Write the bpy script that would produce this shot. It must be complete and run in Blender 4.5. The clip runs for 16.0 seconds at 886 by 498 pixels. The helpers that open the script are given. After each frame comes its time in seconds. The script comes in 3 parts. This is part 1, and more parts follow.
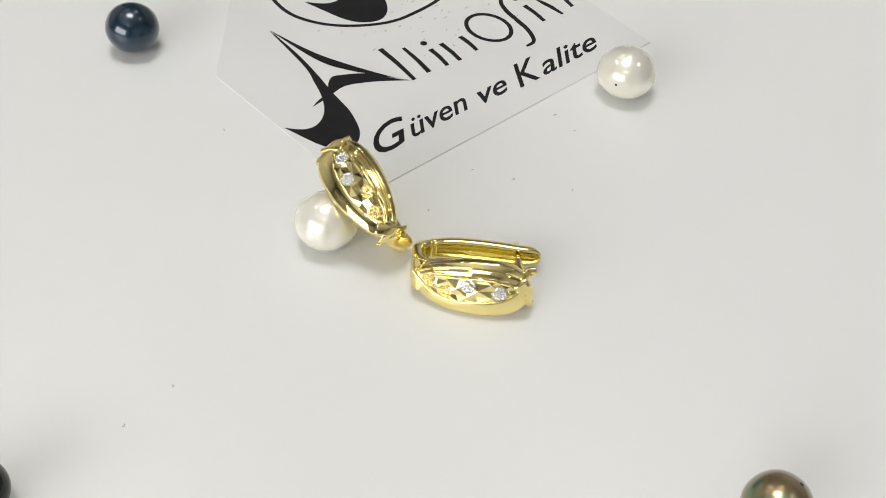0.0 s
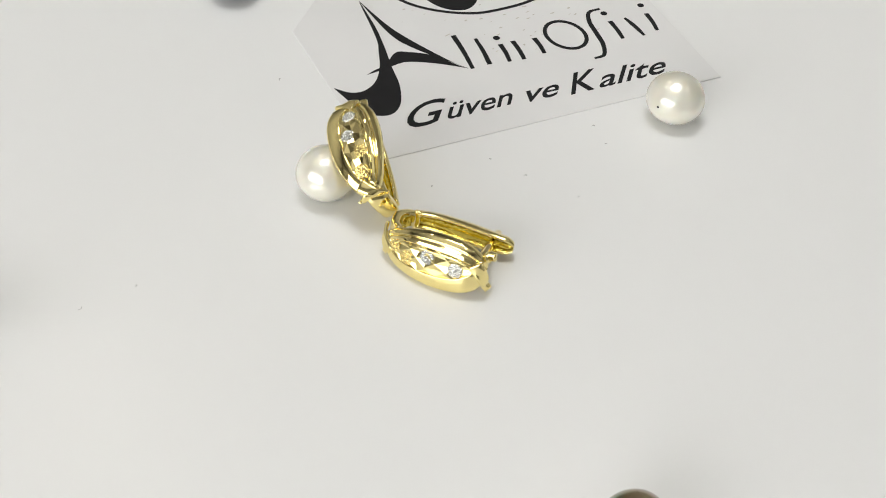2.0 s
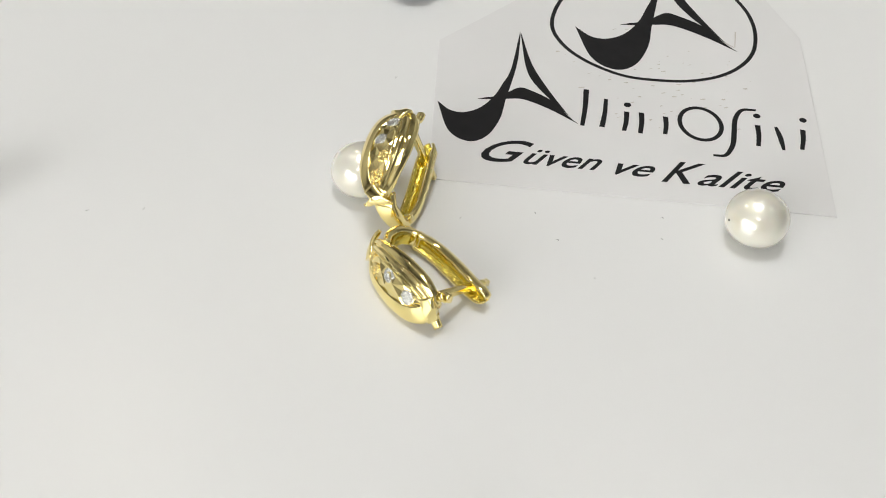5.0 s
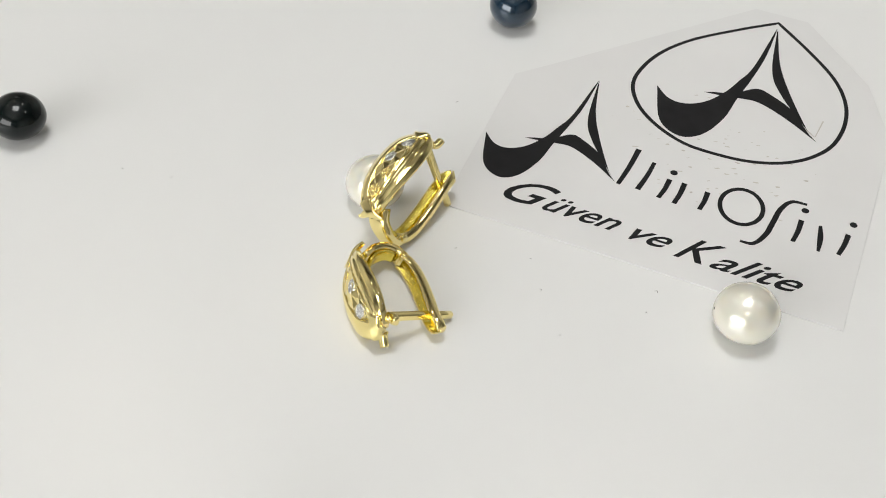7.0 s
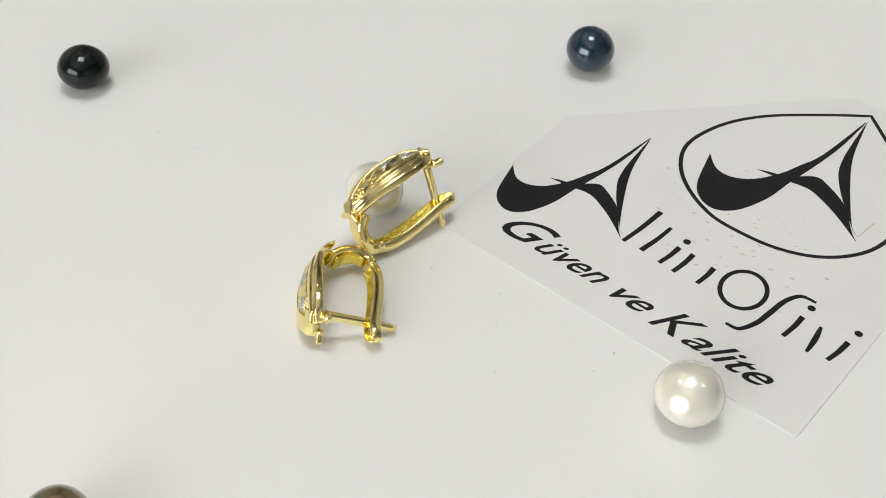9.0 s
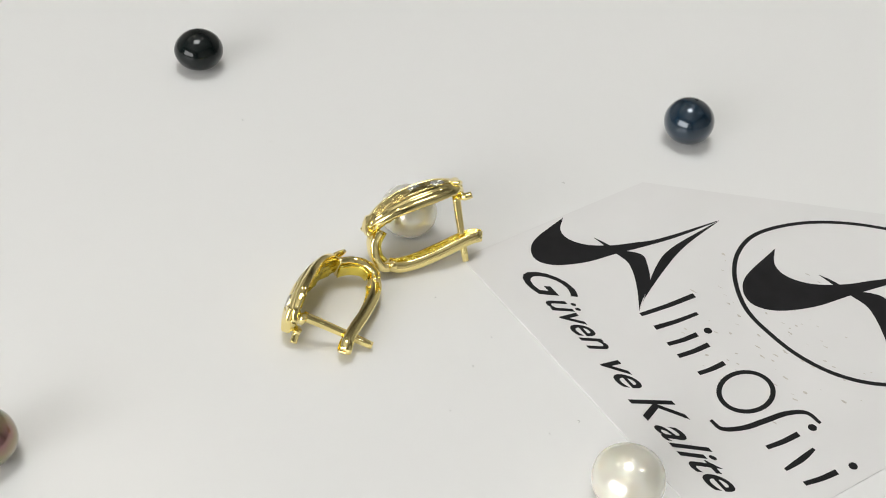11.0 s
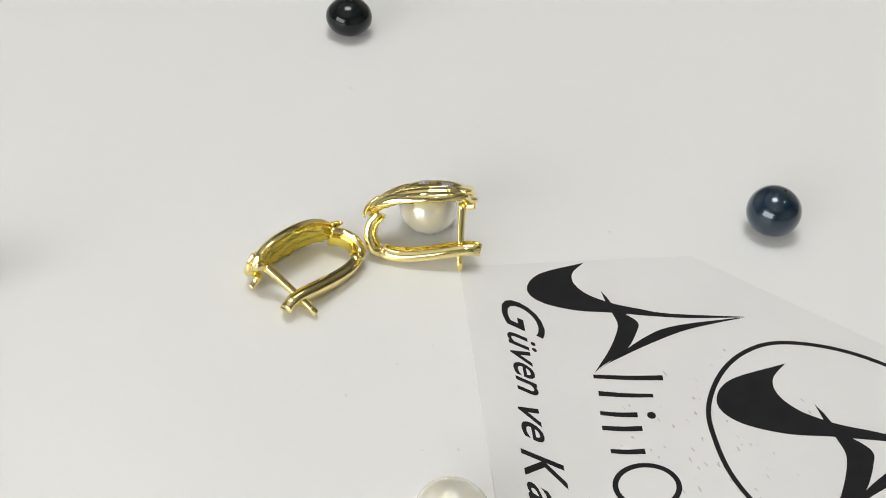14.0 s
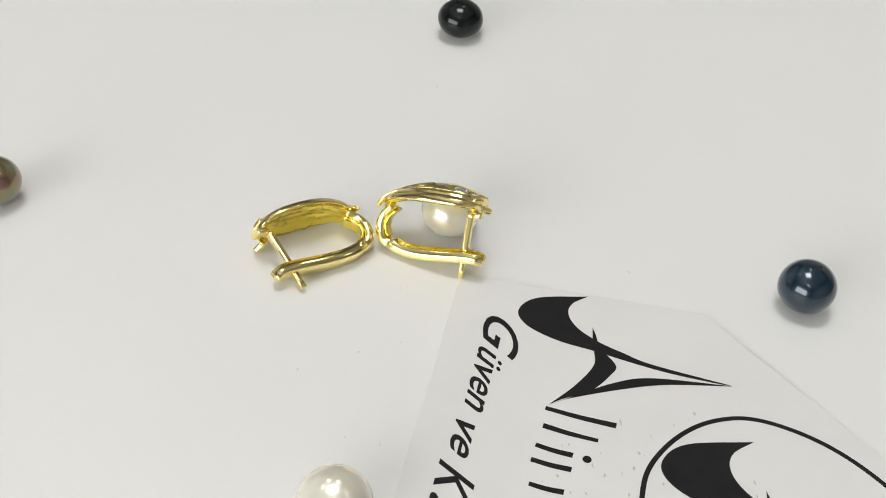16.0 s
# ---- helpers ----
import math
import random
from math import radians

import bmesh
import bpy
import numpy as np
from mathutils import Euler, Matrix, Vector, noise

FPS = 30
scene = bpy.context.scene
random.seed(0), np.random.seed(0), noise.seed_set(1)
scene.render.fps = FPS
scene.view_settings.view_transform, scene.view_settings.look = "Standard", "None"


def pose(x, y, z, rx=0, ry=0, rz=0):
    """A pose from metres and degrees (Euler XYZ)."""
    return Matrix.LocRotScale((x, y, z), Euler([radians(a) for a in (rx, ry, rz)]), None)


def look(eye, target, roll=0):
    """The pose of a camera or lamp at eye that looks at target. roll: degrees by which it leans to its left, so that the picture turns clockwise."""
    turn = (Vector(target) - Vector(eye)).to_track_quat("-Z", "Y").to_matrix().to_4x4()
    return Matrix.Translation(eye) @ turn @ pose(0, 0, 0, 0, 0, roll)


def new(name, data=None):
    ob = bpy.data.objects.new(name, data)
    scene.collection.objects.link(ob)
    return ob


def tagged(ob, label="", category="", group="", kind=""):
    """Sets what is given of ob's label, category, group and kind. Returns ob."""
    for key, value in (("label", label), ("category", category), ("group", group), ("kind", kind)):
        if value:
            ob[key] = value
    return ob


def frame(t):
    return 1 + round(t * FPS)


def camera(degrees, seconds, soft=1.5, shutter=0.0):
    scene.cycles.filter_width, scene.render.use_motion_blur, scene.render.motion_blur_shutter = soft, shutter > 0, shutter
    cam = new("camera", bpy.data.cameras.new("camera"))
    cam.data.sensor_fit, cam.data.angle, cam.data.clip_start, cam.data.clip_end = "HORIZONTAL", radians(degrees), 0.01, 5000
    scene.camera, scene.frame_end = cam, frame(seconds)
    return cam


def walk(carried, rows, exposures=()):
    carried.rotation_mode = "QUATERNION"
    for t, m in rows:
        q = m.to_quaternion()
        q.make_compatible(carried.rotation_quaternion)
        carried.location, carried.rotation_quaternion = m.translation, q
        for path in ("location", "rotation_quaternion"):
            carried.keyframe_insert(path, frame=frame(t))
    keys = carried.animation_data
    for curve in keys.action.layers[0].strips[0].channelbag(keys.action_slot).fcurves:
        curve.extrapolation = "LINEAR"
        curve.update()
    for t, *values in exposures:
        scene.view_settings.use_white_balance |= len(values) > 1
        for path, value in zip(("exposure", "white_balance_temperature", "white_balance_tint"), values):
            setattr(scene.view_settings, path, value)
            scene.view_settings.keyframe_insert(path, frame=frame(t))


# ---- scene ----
cam = camera(39.0, 16.0, soft=1.0)
# seconds, eye, target, roll
PATH = [
    (0.0, (-0.00124, -0.10407, 0.10723), (0.00631, 0.00036, -0.00018), 3.75),
    (0.5, (-0.00316, -0.10328, 0.10709), (0.00694, 0.00076, -0.00050), 5.01),
    (1.0, (-0.00481, -0.10220, 0.10593), (0.00790, 0.00165, -0.00155), 5.99),
    (1.5, (-0.00245, -0.10776, 0.10694), (0.00659, -0.00333, -0.00035), 4.25),
    (2.0, (-0.00040, -0.11370, 0.10719), (0.00746, -0.00767, 0.00138), 3.42),
    (2.5, (0.00101, -0.11571, 0.10880), (0.00766, -0.00990, 0.00268), 3.00),
    (3.0, (0.00184, -0.11861, 0.10953), (0.00628, -0.01140, 0.00472), 2.92),
    (3.5, (0.00163, -0.11522, 0.10634), (0.00650, -0.00753, 0.00204), 3.63),
    (4.0, (0.00122, -0.11380, 0.10513), (0.00632, -0.00538, 0.00161), 3.85),
    (6.5, (-0.00149, -0.11323, 0.10856), (0.00556, -0.00631, 0.00358), 4.19),
    (7.0, (0.00012, -0.11414, 0.11004), (0.00619, -0.00678, 0.00546), 4.03),
    (7.5, (0.00093, -0.11485, 0.10941), (0.00771, -0.00624, 0.00617), 4.24),
    (8.0, (0.00126, -0.11608, 0.10847), (0.00815, -0.00659, 0.00617), 4.29),
    (8.5, (0.00104, -0.11668, 0.10865), (0.00840, -0.00684, 0.00677), 4.34),
    (9.0, (0.00129, -0.11679, 0.10892), (0.00848, -0.00715, 0.00681), 4.06),
    (9.5, (0.00022, -0.11694, 0.10849), (0.00656, -0.00638, 0.00732), 3.80),
    (12.0, (0.00066, -0.12020, 0.10772), (0.00660, -0.00743, 0.00899), 3.89),
    (12.5, (-0.00023, -0.11971, 0.10714), (0.00617, -0.00746, 0.00786), 4.07),
    (13.0, (-0.00095, -0.11968, 0.10743), (0.00604, -0.00762, 0.00796), 4.43),
    (13.5, (-0.00102, -0.12097, 0.10695), (0.00644, -0.00820, 0.00833), 4.53),
    (14.0, (-0.00145, -0.12193, 0.10704), (0.00674, -0.00894, 0.00873), 4.83),
    (14.5, (-0.00184, -0.12231, 0.10731), (0.00655, -0.00938, 0.00895), 4.89),
    (15.0, (-0.00160, -0.12265, 0.10784), (0.00663, -0.00978, 0.00939), 4.80),
    (15.5, (-0.00272, -0.12314, 0.10745), (0.00617, -0.01029, 0.00903), 5.06),
    (16.0, (-0.00401, -0.12338, 0.10815), (0.00512, -0.01091, 0.00932), 5.18),
]
# the phone is held almost still; the platter turns clockwise under it
SPIN = 8.895  # degrees per second
walk(cam, [(t, look(eye, target, roll)) for t, eye, target, roll in PATH],
     exposures=((0.0, 0.0), (16.0, 0.0)))


# ---- world and lights ----
world = bpy.data.worlds.new("world")
scene.world = world
world.use_nodes = True
sky = world.node_tree.nodes.new("ShaderNodeTexSky")
sky.sky_type = "NISHITA"
sky.sun_disc = False
sky.sun_elevation = radians(40)
sky.sun_rotation = radians(200)
back = world.node_tree.nodes["Background"]
world.node_tree.links.new(sky.outputs[0], back.inputs[0])
back.inputs[1].default_value = 0.08


def area_lamp(name, eye, target, sx, sy, watts, colour, shape="RECTANGLE"):
    data = bpy.data.lights.new(name, "AREA")
    data.shape, data.size, data.size_y, data.energy, data.color = shape, sx, sy, watts, colour
    ob = new(name, data)
    ob.matrix_world = look(eye, target)
    return ob


CEIL = 1.9
PANEL = (-0.10, 0.22)
area_lamp("panel_light", (*PANEL, CEIL - 0.03), (PANEL[0], PANEL[1] + 0.0001, 0), 0.6, 0.6, 6.8, (0.945, 0.98, 1.0))
SPOTS = ((-0.55, 1.35, (1.0, 0.88, 0.68), 1.8), (1.2, 0.05, (1.0, 0.95, 0.88), 1.2), (-0.33, -1.4, (1.0, 0.96, 0.9), 2.2), (0.38, 1.05, (1.0, 0.93, 0.82), 1.3), (-1.15, 0.75, (1.0, 0.93, 0.82), 1.3))
for sx, sy, col, w in SPOTS:
    area_lamp("downlight_lamp", (sx, sy, CEIL - 0.03), (sx, sy + 0.0001, 0), 0.09, 0.09, w, col, "DISK")
# the shop stands at an angle to the turntable; its window is behind and to one side
TURN = Matrix.Rotation(radians(-41), 4, "Z")
area_lamp("window_light", TURN @ Vector((0, -1.98, 0.72)), TURN @ Vector((0, 0, 0.5)), 1.7, 0.9, 28.4, (0.99, 0.978, 0.95))


# ---- materials ----
def material(name, colour, rough=0.5, metal=0.0, bump=0.0, scale=200.0, vary=0.06, coat=0.0, coat_rough=0.05, detail=4.0):
    """Principled surface with fine relief and a slow tone variation; scale is in cycles per metre."""
    m = bpy.data.materials.new(name)
    m.use_nodes = True
    nt = m.node_tree
    b = nt.nodes["Principled BSDF"]
    b.inputs["Roughness"].default_value = rough
    b.inputs["Metallic"].default_value = metal
    b.inputs["Coat Weight"].default_value = coat
    b.inputs["Coat Roughness"].default_value = coat_rough
    tc = nt.nodes.new("ShaderNodeTexCoord")
    slow = nt.nodes.new("ShaderNodeTexNoise")
    slow.inputs["Scale"].default_value = scale * 0.12
    slow.inputs["Detail"].default_value = 3
    nt.links.new(tc.outputs["Object"], slow.inputs["Vector"])
    ramp = nt.nodes.new("ShaderNodeValToRGB")
    ramp.color_ramp.elements[0].position, ramp.color_ramp.elements[1].position = 0.3, 0.7
    ramp.color_ramp.elements[0].color = (*[c * (1 - vary) for c in colour], 1)
    ramp.color_ramp.elements[1].color = (*[min(1, c * (1 + vary)) for c in colour], 1)
    nt.links.new(slow.outputs["Fac"], ramp.inputs[0])
    nt.links.new(ramp.outputs[0], b.inputs["Base Color"])
    if bump:
        fine = nt.nodes.new("ShaderNodeTexNoise")
        fine.inputs["Scale"].default_value = scale
        fine.inputs["Detail"].default_value = detail
        nt.links.new(tc.outputs["Object"], fine.inputs["Vector"])
        bp = nt.nodes.new("ShaderNodeBump")
        bp.inputs["Strength"].default_value = bump
        bp.inputs["Distance"].default_value = 0.2 / scale
        nt.links.new(fine.outputs["Fac"], bp.inputs["Height"])
        nt.links.new(bp.outputs[0], b.inputs["Normal"])
    return m


def glow(name, colour, strength):
    m = bpy.data.materials.new(name)
    m.use_nodes = True
    b = m.node_tree.nodes["Principled BSDF"]
    b.inputs["Base Color"].default_value = (*colour, 1)
    b.inputs["Emission Color"].default_value = (*colour, 1)
    b.inputs["Emission Strength"].default_value = strength
    return m


def cut_metal(name, colour, rough, scale, depth):
    """Diamond-cut metal: small random facets."""
    m = material(name, colour, rough, 1.0, 0, 300, 0.04)
    nt = m.node_tree
    b = nt.nodes["Principled BSDF"]
    tc = nt.nodes.new("ShaderNodeTexCoord")
    v = nt.nodes.new("ShaderNodeTexVoronoi")
    v.inputs["Scale"].default_value = scale
    nt.links.new(tc.outputs["Object"], v.inputs["Vector"])
    bp = nt.nodes.new("ShaderNodeBump")
    bp.inputs["Strength"].default_value = 1.0
    bp.inputs["Distance"].default_value = depth
    nt.links.new(v.outputs["Distance"], bp.inputs["Height"])
    nt.links.new(bp.outputs[0], b.inputs["Normal"])
    return m


M_ACRYL = material("white_gloss_acrylic", (0.795, 0.798, 0.788), 0.30, 0, 0.02, 60, 0.01)
M_GOLD = material("polished_gold", (0.985, 0.83, 0.375), 0.045, 1, 0.10, 420, 0.03, detail=1.0)
# rough cast inside; its deeper yellow paints in light bounced between gold faces
M_GOLD_IN = material("cast_gold_bounce_tint", (0.95, 0.76, 0.15), 0.18, 1, 1.0, 1300, 0.10)
M_GOLD_CUT = cut_metal("cut_gold", (0.95, 0.76, 0.30), 0.22, 5200, 0.00010)
M_WHITE_CUT = cut_metal("cut_white_metal", (0.74, 0.74, 0.70), 0.26, 6200, 0.00009)
M_PEARL = material("white_nacre", (0.865, 0.872, 0.75), 0.26, 0.36, 0.01, 700, 0.02, 1.0, 0.13)
M_PEARL.node_tree.nodes["Principled BSDF"].inputs["Coat IOR"].default_value = 1.85
M_PEARL.node_tree.nodes["Principled BSDF"].inputs["Coat Tint"].default_value = (1.0, 0.975, 0.985, 1)
M_PEARL.node_tree.nodes["Principled BSDF"].inputs["Subsurface Weight"].default_value = 0.4
M_PEARL.node_tree.nodes["Principled BSDF"].inputs["Subsurface Radius"].default_value = (1.0, 0.85, 0.6)
M_PEARL.node_tree.nodes["Principled BSDF"].inputs["Subsurface Scale"].default_value = 0.003
M_BLUE = material("blue_black_nacre", (0.006, 0.024, 0.046), 0.22, 0.3, 0.02, 700, 0.25, 0.9, 0.03)
M_BLACK = material("black_nacre", (0.002, 0.005, 0.005), 0.25, 0.0, 0.02, 700, 0.25, 0.55, 0.04)
M_BLACK.node_tree.nodes["Principled BSDF"].inputs["Specular IOR Level"].default_value = 0.12
M_PEACOCK = material("peacock_nacre", (0.20, 0.15, 0.12), 0.25, 0.75, 0.02, 2200, 0.45, 0.9, 0.06)
for pk_node in M_PEACOCK.node_tree.nodes:
    if pk_node.bl_idname == "ShaderNodeValToRGB":
        pk_node.color_ramp.elements[0].color = (0.10, 0.22, 0.15, 1)
        pk_node.color_ramp.elements[1].color = (0.34, 0.17, 0.17, 1)
        mid_stop = pk_node.color_ramp.elements.new(0.5)
        mid_stop.color = (0.30, 0.24, 0.12, 1)
M_HOLE = material("drill_hole", (0.01, 0.01, 0.01), 0.8)
M_FILM = material("milky_film", (0.745, 0.742, 0.735), 0.36, 0, 0.03, 500, 0.02)
M_INK = material("black_print", (0.009, 0.009, 0.010), 0.6, 0, 0.05, 3000, 0.2)
M_INK.node_tree.nodes["Principled BSDF"].inputs["Specular IOR Level"].default_value = 0.2
M_DUST = material("dust", (0.30, 0.29, 0.28), 0.9)
M_SMUDGE = material("worn_print", (0.56, 0.53, 0.48), 0.6, 0, 0, 800, 0.1)
M_WALL = material("wall_paint", (0.67, 0.66, 0.64), 0.7, 0, 0.1, 30, 0.05)
M_CEIL = material("ceiling_paint", (0.92, 0.915, 0.905), 0.8, 0, 0.1, 30, 0.03)
M_FLOOR = material("floor_tile", (0.70, 0.69, 0.67), 0.35, 0, 0.1, 8, 0.1)
M_WOOD = material("counter_top", (0.78, 0.77, 0.75), 0.4, 0, 0.1, 40, 0.06)
M_FRAME = material("fixture_frame", (0.7, 0.7, 0.7), 0.4, 0, 0, 40, 0.02)
M_GLOW = glow("diffuser", (1.0, 0.97, 0.93), 6.0)


# ---- mesh helpers ----
MM = 0.001


def part(name, bm, mat, parent=None, label="", smooth=True):
    me = bpy.data.meshes.new(name)
    bmesh.ops.recalc_face_normals(bm, faces=bm.faces[:])
    bm.to_mesh(me)
    bm.free()
    me.materials.append(mat)
    if smooth:
        me.shade_smooth()
    ob = new(name, me)
    if parent:
        ob.parent = parent
    if label:
        tagged(ob, label)
    return ob


def box(bm, x0, y0, z0, x1, y1, z1, bevel=0.0):
    r = bmesh.ops.create_cube(bm, size=1.0, matrix=Matrix.LocRotScale(((x0 + x1) / 2, (y0 + y1) / 2, (z0 + z1) / 2), None, (x1 - x0, y1 - y0, z1 - z0)))
    if bevel:
        ed = list({e for v in r["verts"] for e in v.link_edges})
        bmesh.ops.bevel(bm, geom=ed, offset=bevel, segments=3, profile=0.6, affect="EDGES")
    return bm


def disc_solid(bm, profile, n=96):
    """A turned solid from (radius, z) pairs, closed at both ends on the axis."""
    rings = []
    for r, z in profile:
        rings.append([bm.verts.new((r * math.cos(2 * math.pi * k / n), r * math.sin(2 * math.pi * k / n), z)) for k in range(n)])
    for a, b in zip(rings, rings[1:]):
        for k in range(n):
            bm.faces.new((a[k], a[(k + 1) % n], b[(k + 1) % n], b[k]))
    bm.faces.new(rings[0][::-1])
    bm.faces.new(rings[-1])
    return bm


def catmull(pts, steps=6):
    """A smooth run through the points, ends included."""
    p = [Vector(q) for q in pts]
    p = [p[0] * 2 - p[1]] + p + [p[-1] * 2 - p[-2]]
    out = []
    for i in range(1, len(p) - 2):
        a, b, c, d = p[i - 1:i + 3]
        for k in range(steps):
            t = k / steps
            out.append(0.5 * (2 * b + (c - a) * t + (2 * a - 5 * b + 4 * c - d) * t * t + (3 * b - a - 3 * c + d) * t ** 3))
    out.append(p[-2])
    return out


def sweep(bm, path, section, close_ends=True):
    """Joins the rings section(i, s, point, tangent) -> list of points along a path."""
    n = len(path)
    rings = []
    for i, q in enumerate(path):
        tan = (path[min(i + 1, n - 1)] - path[max(i - 1, 0)]).normalized()
        rings.append([bm.verts.new(v) for v in section(i, i / (n - 1), q, tan)])
    m = len(rings[0])
    for a, b in zip(rings, rings[1:]):
        for k in range(m):
            bm.faces.new((a[k], a[(k + 1) % m], b[(k + 1) % m], b[k]))
    if close_ends:
        bm.faces.new(rings[0][::-1])
        bm.faces.new(rings[-1])
    return bm


# ---- the room that the lights and reflections imply ----
def room():
    h, lo = 2.0, -0.95
    f = part("floor", box(bmesh.new(), -h - 0.1, -h - 0.1, lo - 0.1, h + 0.1, h + 0.1, lo), M_FLOOR)
    tagged(f, "plain grey-brown stone shop floor", "floor", kind="structure")
    c = part("ceiling", box(bmesh.new(), -h - 0.1, -h - 0.1, CEIL, h + 0.1, h + 0.1, CEIL + 0.1), M_CEIL)
    tagged(c, "plain white painted ceiling", "ceiling", kind="structure")
    for name, b in (("wall_north", (-h, h, lo, h, h + 0.1, CEIL)), ("wall_east", (h, -h, lo, h + 0.1, h, CEIL)), ("wall_west", (-h - 0.1, -h, lo, -h, h, CEIL))):
        tagged(part(name, box(bmesh.new(), *b), M_WALL), "plain warm grey painted shop wall", "wall", kind="structure")
    # south wall with the window opening
    bm = bmesh.new()
    wx0, wx1, wz0, wz1 = -0.88, 0.88, 0.24, 1.2
    box(bm, -h, -h - 0.1, lo, h, -h, wz0)
    box(bm, -h, -h - 0.1, wz1, h, -h, CEIL)
    box(bm, -h, -h - 0.1, wz0, wx0, -h, wz1)
    box(bm, wx1, -h - 0.1, wz0, h, -h, wz1)
    tagged(part("wall_south", bm, M_WALL), "plain warm grey shop wall with a window", "wall", kind="structure")
    bm = bmesh.new()
    t = 0.04
    box(bm, wx0, -h - 0.09, wz0, wx1, -h - 0.05, wz0 + t)
    box(bm, wx0, -h - 0.09, wz1 - t, wx1, -h - 0.05, wz1)
    box(bm, wx0, -h - 0.09, wz0 + t, wx0 + t, -h - 0.05, wz1 - t)
    box(bm, wx1 - t, -h - 0.09, wz0 + t, wx1, -h - 0.05, wz1 - t)
    tagged(part("window_1", bm, M_FRAME), "pale metal frame of a bright shop window", "window", kind="structure")
    for ob in scene.objects:
        if ob.get("kind") == "structure":
            ob.matrix_world = TURN


def ceiling_panel():
    th = new("ceiling_panel_light")
    th.location = (*PANEL, CEIL)
    bm = bmesh.new()
    for b in ((-0.33, -0.33, -0.03, 0.33, -0.3, 0), (-0.33, 0.3, -0.03, 0.33, 0.33, 0), (-0.33, -0.3, -0.03, -0.3, 0.3, 0), (0.3, -0.3, -0.03, 0.33, 0.3, 0)):
        box(bm, *b)
    part("frame", bm, M_FRAME, th, smooth=False)
    part("diffuser", box(bmesh.new(), -0.3, -0.3, -0.02, 0.3, 0.3, -0.002), M_GLOW, th, smooth=False)
    tagged(th, "square white ceiling panel light, switched on", "ceiling light")


def downlight(x, y):
    th = new("downlight")
    th.location = (x, y, CEIL)
    part("trim_ring", disc_solid(bmesh.new(), ((0.075, 0), (0.095, 0), (0.095, -0.012), (0.075, -0.012)), 32), M_FRAME, th)
    part("lens", disc_solid(bmesh.new(), ((0.074, -0.001), (0.074, -0.014)), 32), M_GLOW, th, smooth=False)
    tagged(th, "small round recessed ceiling downlight, switched on", "ceiling light", group="ceiling downlights")


room()
ceiling_panel()
for sx, sy, col, w in SPOTS:
    downlight(sx, sy)


def counter():
    th = new("display_counter")
    th.location = (0, 0, -0.95)
    top = -0.032 + 0.95
    part("worktop", box(bmesh.new(), -0.7, -0.35, top - 0.03, 0.7, 0.6, top, 0.004), M_WOOD, th, smooth=False)
    part("body", box(bmesh.new(), -0.66, -0.31, 0, 0.66, 0.56, top - 0.03), M_WALL, th, smooth=False)
    tagged(th, "pale shop counter under the turntable", "counter")
    base = part("round_stand", disc_solid(bmesh.new(), ((0.08, 0), (0.085, 0.002), (0.085, 0.016), (0.08, 0.018)), 64), M_FRAME)
    base.location = (0, 0, -0.032)
    tagged(base, "round plain base under the white turntable", "stand")


counter()

# ---- what turns: (thing, pose on the platter) ----
TURNING = []


# where the group of jewels lies on the platter
LAYOUT = Matrix.Translation((3.98 * MM, 6.65 * MM, 0)) @ Matrix.Rotation(radians(-3.285), 4, "Z")


def turning(ob, m, layout=LAYOUT):
    m = layout @ m
    ob.matrix_world = m
    TURNING.append((ob, m))
    return ob


def platter():
    ob = new("turntable")
    p = part("platter", disc_solid(bmesh.new(), ((0.155, -0.0138), (0.1585, -0.0125), (0.1585, -0.0015), (0.157, 0.0)), 160), M_ACRYL, ob)
    for f in p.data.polygons:
        f.use_smooth = abs(f.normal.z) < 0.9
    part("edge_band", disc_solid(bmesh.new(), ((0.1588, -0.011), (0.1605, -0.0105), (0.1605, -0.0035), (0.1588, -0.003)), 160), M_FRAME, ob)
    tagged(ob, "glossy white acrylic turntable surface, slowly turning", "turntable")
    turning(ob, Matrix.Identity(4), Matrix.Identity(4))


platter()


# ---- printed film tag ----
A0 = radians(42.5)
TAG = Matrix.Translation((-6.4 * MM, 3.1 * MM, 0.00002)) @ Matrix.Rotation(A0, 4, "Z")
FILM_T = 0.16


def flat(name, outline, z, mat, parent, thick=0.02, label=""):
    """A thin printed shape from an outline in mm."""
    bm = bmesh.new()
    vs = [bm.verts.new((p[0] * MM, p[1] * MM, z * MM)) for p in outline]
    f = bm.faces.new(vs)
    if f.normal.z < 0:
        f.normal_flip()
    r = bmesh.ops.extrude_face_region(bm, geom=[f])
    up = [v for v in r["geom"] if isinstance(v, bmesh.types.BMVert)]
    bmesh.ops.translate(bm, verts=up, vec=(0, 0, thick * MM))
    bmesh.ops.triangulate(bm, faces=[q for q in bm.faces if len(q.verts) > 4], ngon_method="EAR_CLIP")
    return part(name, bm, mat, parent, label, smooth=False)


def runs(*segs):
    """Smooth segments that meet at corners, as one closed outline."""
    out = []
    for s in segs:
        out += catmull([(*q, 0) for q in s], 8)[:-1]
    return out


